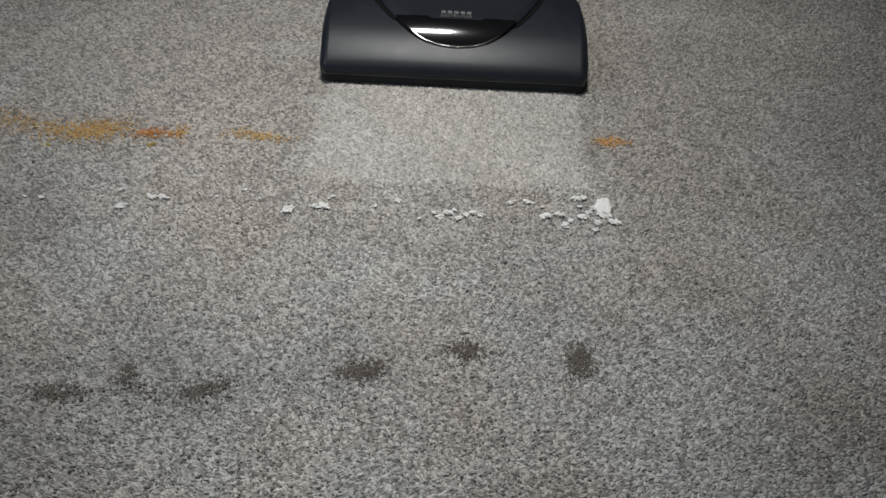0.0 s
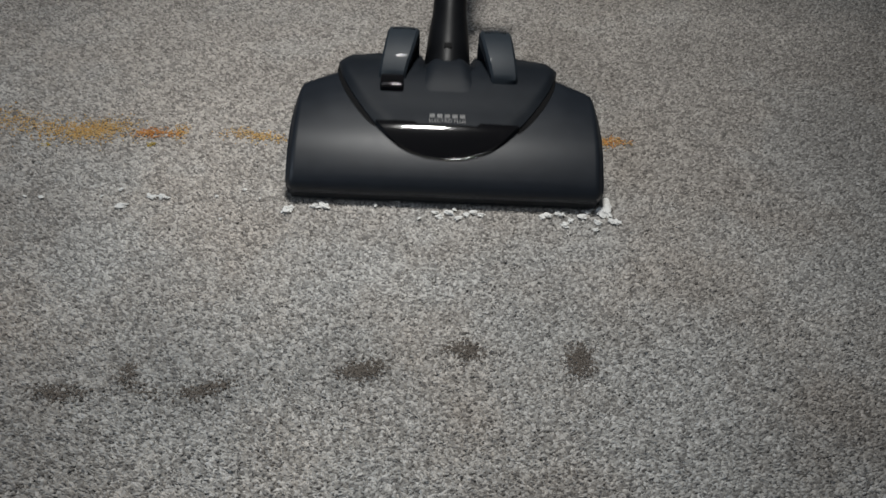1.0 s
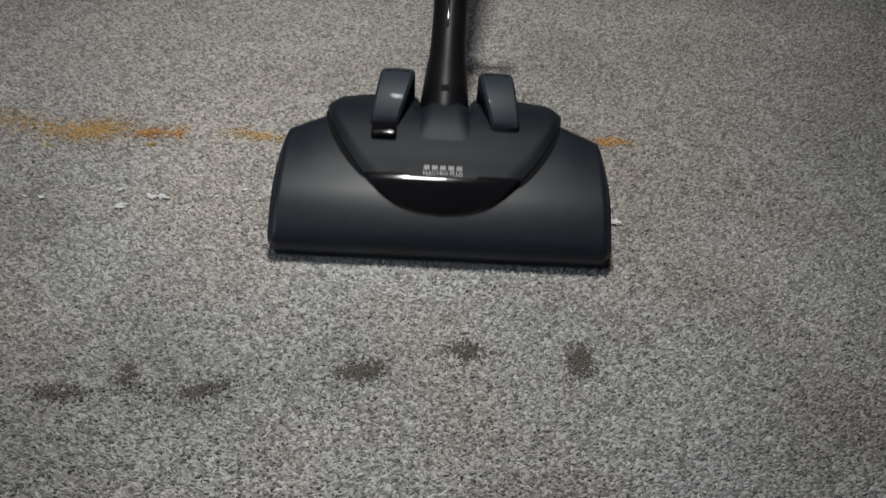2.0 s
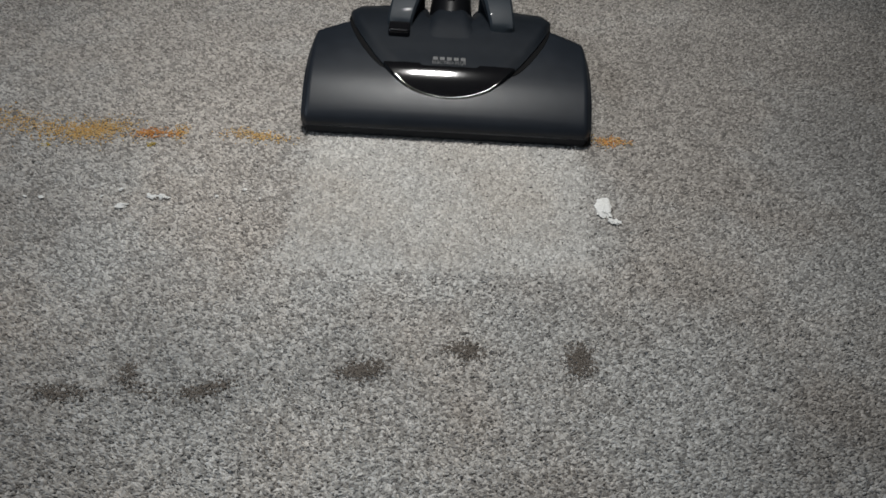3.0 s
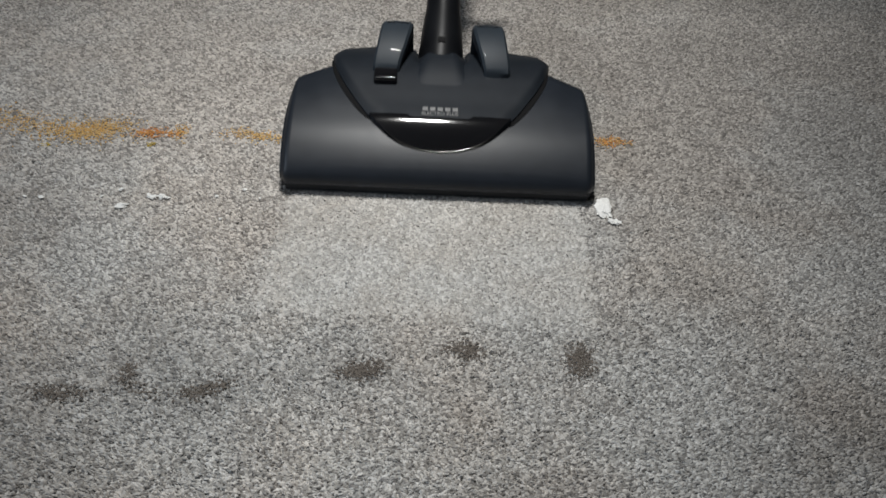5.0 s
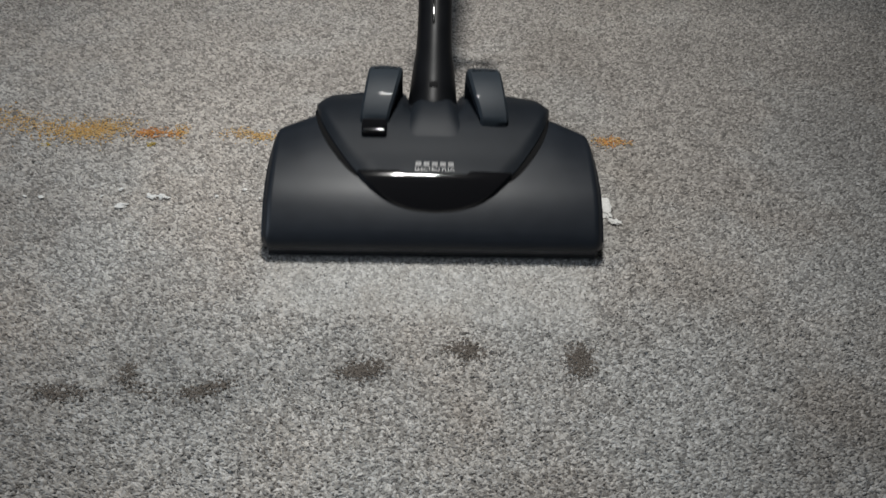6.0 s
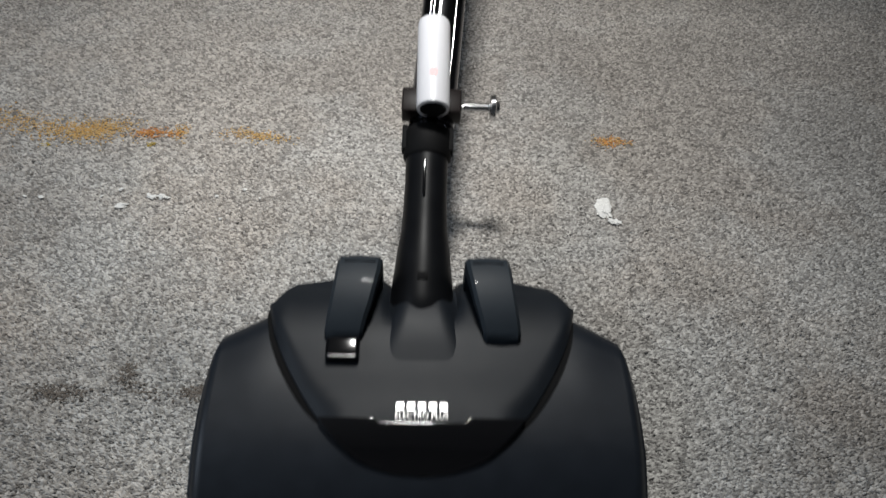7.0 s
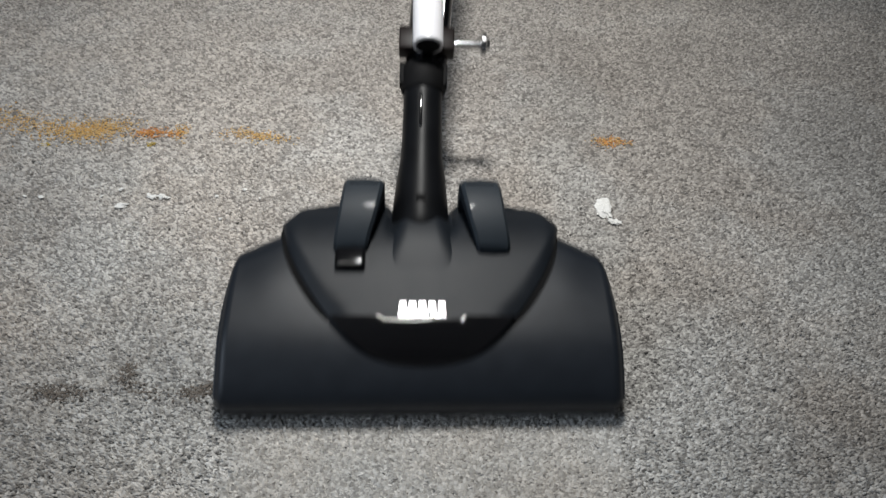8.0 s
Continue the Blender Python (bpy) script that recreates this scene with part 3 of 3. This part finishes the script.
def specks(name, mat, spots, seed, label, category, size=(0.0005, 0.0011), flat=0.5):
    """Loose powder sprinkled on the pile: spots of (x, y, spread x, spread y, turn, count)."""
    g = np.random.default_rng(seed)
    x0, y0 = spots[0][0], spots[0][1]
    co, faces = [], []
    for x, y, sx, sy, turn, count in spots:
        for _ in range(count):
            u, v = g.normal(0, sx), g.normal(0, sy)
            c, s = math.cos(radians(turn)), math.sin(radians(turn))
            cx, cy, cz = x + u * c - v * s - x0, y + u * s + v * c - y0, g.uniform(-0.0006, 0.0010)
            r = g.uniform(*size)
            b = len(co)
            a0 = g.uniform(0, 6.28)
            for k in range(4):
                a = a0 + k * math.pi / 2
                co.append((cx + r * math.cos(a) * g.uniform(0.7, 1.3), cy + r * math.sin(a) * g.uniform(0.7, 1.3), cz + g.uniform(-0.2, 0.2) * r))
            co.append((cx, cy, cz + r * flat))
            co.append((cx, cy, cz - r * flat))
            for k in range(4):
                faces.append((b + k, b + (k + 1) % 4, b + 4))
                faces.append((b + (k + 1) % 4, b + k, b + 5))
    me = bpy.data.meshes.new(name)
    me.from_pydata(co, [], faces)
    me.materials.append(mat)
    ob = tagged(new(name, me), label, category)
    ob.location = (x0, y0, 0)
    return ob


path_crumbs = [crumb(x, y, s, 10 + i) for i, (x, y, s) in enumerate(CRUMBS_IN_PATH + CRUMBS_BY_PILE)]
for i, (x, y, s) in enumerate(CRUMBS_LEFT_LYING):
    crumb(x, y, s, 100 + i)


def flour_pile():
    bm = bmesh.new()
    bmesh.ops.create_icosphere(bm, subdivisions=4, radius=1)
    for v in bm.verts:
        r = 0.0102 * (0.92 + 0.50 * noise.noise(v.co * 1.6) + 0.30 * noise.noise(v.co * 4.5) + 0.14 * noise.noise(v.co * 11))
        v.co = (v.co.x * r * 0.78, v.co.y * r * 1.05, v.co.z * r * 0.26)
    ob = tagged(part("white_powder_pile", bm, CRUMB), "small heap of white powder on the grey carpet", "powder")
    ob.location = (0.1394, 0.4270, 0.0008)


flour_pile()
specks("orange_powder", OCHRE, ((-0.3307, 0.4850, 0.018, 0.007, 14, 800), (-0.352, 0.481, 0.026, 0.008, 0, 480), (-0.405, 0.487, 0.026, 0.008, -8, 420), (-0.335, 0.474, 0.02, 0.006, 0, 100)),
       1, "streak of ochre powder sprinkled on the grey carpet", "powder")
specks("orange_powder", RUST, ((-0.2833, 0.4837, 0.006, 0.0035, 0, 170), (-0.270, 0.4865, 0.010, 0.0028, 0, 150)), 2,
       "bright orange powder clump on the grey carpet", "powder")
specks("orange_powder", OCHRE, ((-0.2535, 0.4885, 0.004, 0.006, 0, 110),), 3, "small ochre powder spot on the grey carpet", "powder")
specks("orange_powder", OCHRE, ((-0.1909, 0.4922, 0.014, 0.0042, 0, 210), (-0.170, 0.4890, 0.012, 0.003, 0, 110)), 4,
       "thin streak of ochre powder on the grey carpet", "powder")
specks("orange_powder", RUST, ((0.1570, 0.5200, 0.007, 0.0032, 8, 90), (0.150, 0.517, 0.007, 0.003, 0, 60)), 5,
       "lone orange powder spot on the grey carpet", "powder")
specks("orange_powder", OCHRE, ((0.1545, 0.5185, 0.009, 0.004, 0, 140),), 15, "lone ochre powder spot on the grey carpet", "powder")
specks("yellow_powder", YELLOW, ((-0.2756, 0.4684, 0.002, 0.0015, 0, 26),), 6, "tiny yellow powder spot on the carpet", "powder")
specks("yellow_powder", YELLOW, ((-0.3689, 0.4583, 0.003, 0.0015, 0, 16),), 7, "tiny yellow powder spot on the carpet", "powder")
SOOT_TAGS = ("smudge of dark brown dust on the grey carpet", "dust")
specks("dark_dust", SOOT, ((-0.2549, 0.2141, 0.0105, 0.0032, 0, 320),), 8, *SOOT_TAGS, size=(0.0004, 0.0010))
specks("dark_dust", SOOT, ((-0.2135, 0.2335, 0.0034, 0.0040, 0, 130), (-0.196, 0.220, 0.0096, 0.0030, -15, 97)), 9, *SOOT_TAGS, size=(0.0004, 0.0010))
dust_side = specks("dark_dust", SOOT, ((-0.1610, 0.2215, 0.0067, 0.0030, 8, 230), (-0.150, 0.2275, 0.0067, 0.0026, 25, 150)), 10, *SOOT_TAGS, size=(0.0004, 0.0010))
dust_path = [
    specks("dark_dust", SOOT, ((-0.0497, 0.2484, 0.0081, 0.0041, 14, 565), (-0.057, 0.2455, 0.0067, 0.0026, 0, 173)), 11, *SOOT_TAGS, size=(0.0004, 0.0010)),
    specks("dark_dust", SOOT, ((0.0240, 0.2705, 0.0057, 0.0045, -10, 369), (0.014, 0.272, 0.0057, 0.0022, 0, 97)), 12, *SOOT_TAGS, size=(0.0004, 0.0010)),
    specks("dark_dust", SOOT, ((0.1051, 0.2681, 0.0053, 0.0072, 0, 674),), 13, *SOOT_TAGS, size=(0.0004, 0.0010)),
]

# ---- pile brushed back by the head, in strips that the head lays down anew with every stroke ----
STRIP = 0.030
strips = []
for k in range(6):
    strips.append(tagged(tufts("brushed_pile_strip", -0.133, 0.133, 0.0, STRIP, 0.00150, BRUSHED_SHEEN, rng, lean=(0, 0.0012), rise=0.0006, feather=0.012, ragged=0.0 if k else 0.016),
                         "strip of carpet pile freshly brushed by the vacuum, nap sheen put into paler colour", "carpet", group="brushed carpet strips", kind="stuff"))

# ---- what moves ----
# seconds, x, y and turn of the brush, stroke by stroke
STROKE_1 = [
    (0, -0.0011, 0.5839, 2.12), (0.1, -0.0012, 0.5833, 2.16), (0.2, -0.0012, 0.5749, 2.19), (0.3, -0.0012, 0.5619, 2.23),
    (0.4, -0.0012, 0.5439, 2.25), (0.5, -0.0013, 0.5269, 2.30), (0.6, -0.0013, 0.4996, 2.33), (0.7, -0.0014, 0.4766, 2.35),
    (0.8, -0.0015, 0.4569, 2.39), (0.9, -0.0016, 0.4351, 2.42), (1, -0.0016, 0.4146, 2.46), (1.1, -0.0017, 0.3983, 2.36),
    (1.2, -0.0017, 0.3808, 2.26), (1.3, -0.0017, 0.3646, 2.18), (1.4, -0.0017, 0.3482, 2.09), (1.5, -0.0019, 0.3350, 1.99),
    (1.6, -0.0020, 0.3298, 1.96), (1.7, -0.0022, 0.3272, 1.90), (2, -0.0025, 0.3487, 1.79),
]
STROKE_2 = [
    (2.3, -0.0033, 0.4349, 1.59), (2.6, -0.0038, 0.5021, 1.39), (2.8, -0.0040, 0.5113, 1.32), (2.9, -0.0046, 0.5084, 1.35),
    (3, -0.0051, 0.5005, 1.39), (3.1, -0.0053, 0.4846, 1.37), (3.2, -0.0056, 0.4628, 1.35), (3.3, -0.0058, 0.4354, 1.43),
    (3.4, -0.0061, 0.4060, 1.50), (3.5, -0.0063, 0.3805, 1.59), (3.6, -0.0067, 0.3430, 1.64), (3.7, -0.0069, 0.3180, 1.68),
    (3.8, -0.0073, 0.2943, 1.73), (3.9, -0.0076, 0.2820, 1.77), (4, -0.0079, 0.2800, 1.82), (4.1, -0.0081, 0.2791, 1.73),
]
STROKE_3 = [
    (4.2, -0.0083, 0.2836, 1.64), (4.3, -0.0085, 0.2920, 1.56), (4.4, -0.0086, 0.3031, 1.46), (4.5, -0.0088, 0.3172, 1.37),
    (4.6, -0.0086, 0.3378, 1.54), (4.7, -0.0084, 0.3590, 1.60), (5, -0.0084, 0.4236, 2.38), (5.25, -0.0078, 0.4460, 3.20),
    (5.5, -0.0072, 0.4354, 3.92), (5.8, -0.0072, 0.3998, 4.00), (5.9, -0.0072, 0.3783, 4.04), (6, -0.0070, 0.3529, 4.25),
]
STROKE_4 = [
    (6.1, -0.0066, 0.3362, 4.17), (6.2, -0.0061, 0.3168, 4.09), (6.3, -0.0057, 0.2984, 4.02), (6.4, -0.0052, 0.2768, 3.95),
    (6.5, -0.0047, 0.2584, 3.86), (6.6, -0.0043, 0.2328, 3.77), (6.7, -0.0037, 0.2075, 3.76), (6.8, -0.0031, 0.1824, 3.77),
    (6.9, -0.0025, 0.1601, 3.77), (7, -0.0019, 0.1379, 3.76), (7.1, -0.0014, 0.1225, 3.86), (7.2, -0.0009, 0.1104, 3.97),
    (7.35, -0.0001, 0.1031, 4.12), (7.5, 0.0008, 0.1069, 4.30), (7.6, -0.0005, 0.1146, 4.39), (7.7, -0.0020, 0.1264, 4.48),
    (7.8, -0.0034, 0.1461, 4.58), (7.9, -0.0047, 0.1764, 4.67), (8, -0.0061, 0.2121, 4.77),
]
HEAD = STROKE_1 + STROKE_2 + STROKE_3 + STROKE_4
PASSES = ((0.0, 0.438, -0.001, 3.1), (1.72, 0.338, -0.002, 2.9), (4.08, 0.291, -0.008, 1.4), (7.36, 0.120, 0.001, 4.1))


def head_at(t):
    """Place and turn of the brush at t seconds."""
    rows = HEAD
    for a, b in zip(rows, rows[1:]):
        if t <= b[0]:
            f = (t - a[0]) / (b[0] - a[0])
            return tuple(a[i] + (b[i] - a[i]) * f for i in (1, 2, 3))
    return rows[-1][1:]


def in_head(t, x, y, z):
    hx, hy, turn = head_at(t)
    return pose(hx, hy, 0, 0, 0, turn) @ pose(x, y, z)


def strip_pose(k, t):
    hx, hy, turn = head_at(t)
    rest = 0
    for i, p in enumerate(PASSES):
        if t >= p[0]:
            rest = i
    near = PASSES[rest]
    lay = near[1] + k * STRIP
    if rest + 1 < len(PASSES) and hy < near[1] - 0.002 and t > near[0] + 0.5:
        nxt = PASSES[rest + 1]
        lay = min(lay, max(hy + 0.006, nxt[1] + k * STRIP))
        near = nxt
    return pose(near[2], min(lay, hy + 0.100), 0, 0, 0, near[3])


def sucked(ob, reach):
    """A crumb lies still until the head covers it, then rides up inside the head."""
    x, y, z = ob.location
    rest = pose(x, y, z)
    t = 0.0
    while t < 7.4:
        hx, hy, turn = head_at(t)
        if hy + (x - hx) * math.sin(radians(turn)) < y - reach:
            break
        t += 0.05
    rows = [(0, rest), (t, rest)]
    hx, hy, turn = head_at(t)
    lx = max(-0.11, min(0.11, x - hx))
    s = t + 0.2
    while s < 7.9:
        rows.append((s, in_head(s, lx, 0.045, 0.030)))
        s += 0.1
    rows.append((8.0, in_head(8.0, lx, 0.045, 0.030)))
    walk(ob, rows)


def motions():
    walk(brush_root, [(t, pose(x, y, 0, 0, 0, turn)) for t, x, y, turn in HEAD])
    walk(neck_part, [(t, pose(-0.0010, 0.139, 0.0474, 14.5 + 45 * y, 0, -1.2)) for t, x, y, turn in HEAD])
    for k, ob in enumerate(strips):
        walk(ob, [(i / 10, strip_pose(k, i / 10)) for i in range(81)])
    for ob in path_crumbs:
        sucked(ob, 0.012)
    for ob in dust_path:
        sucked(ob, 0.03)


motions()
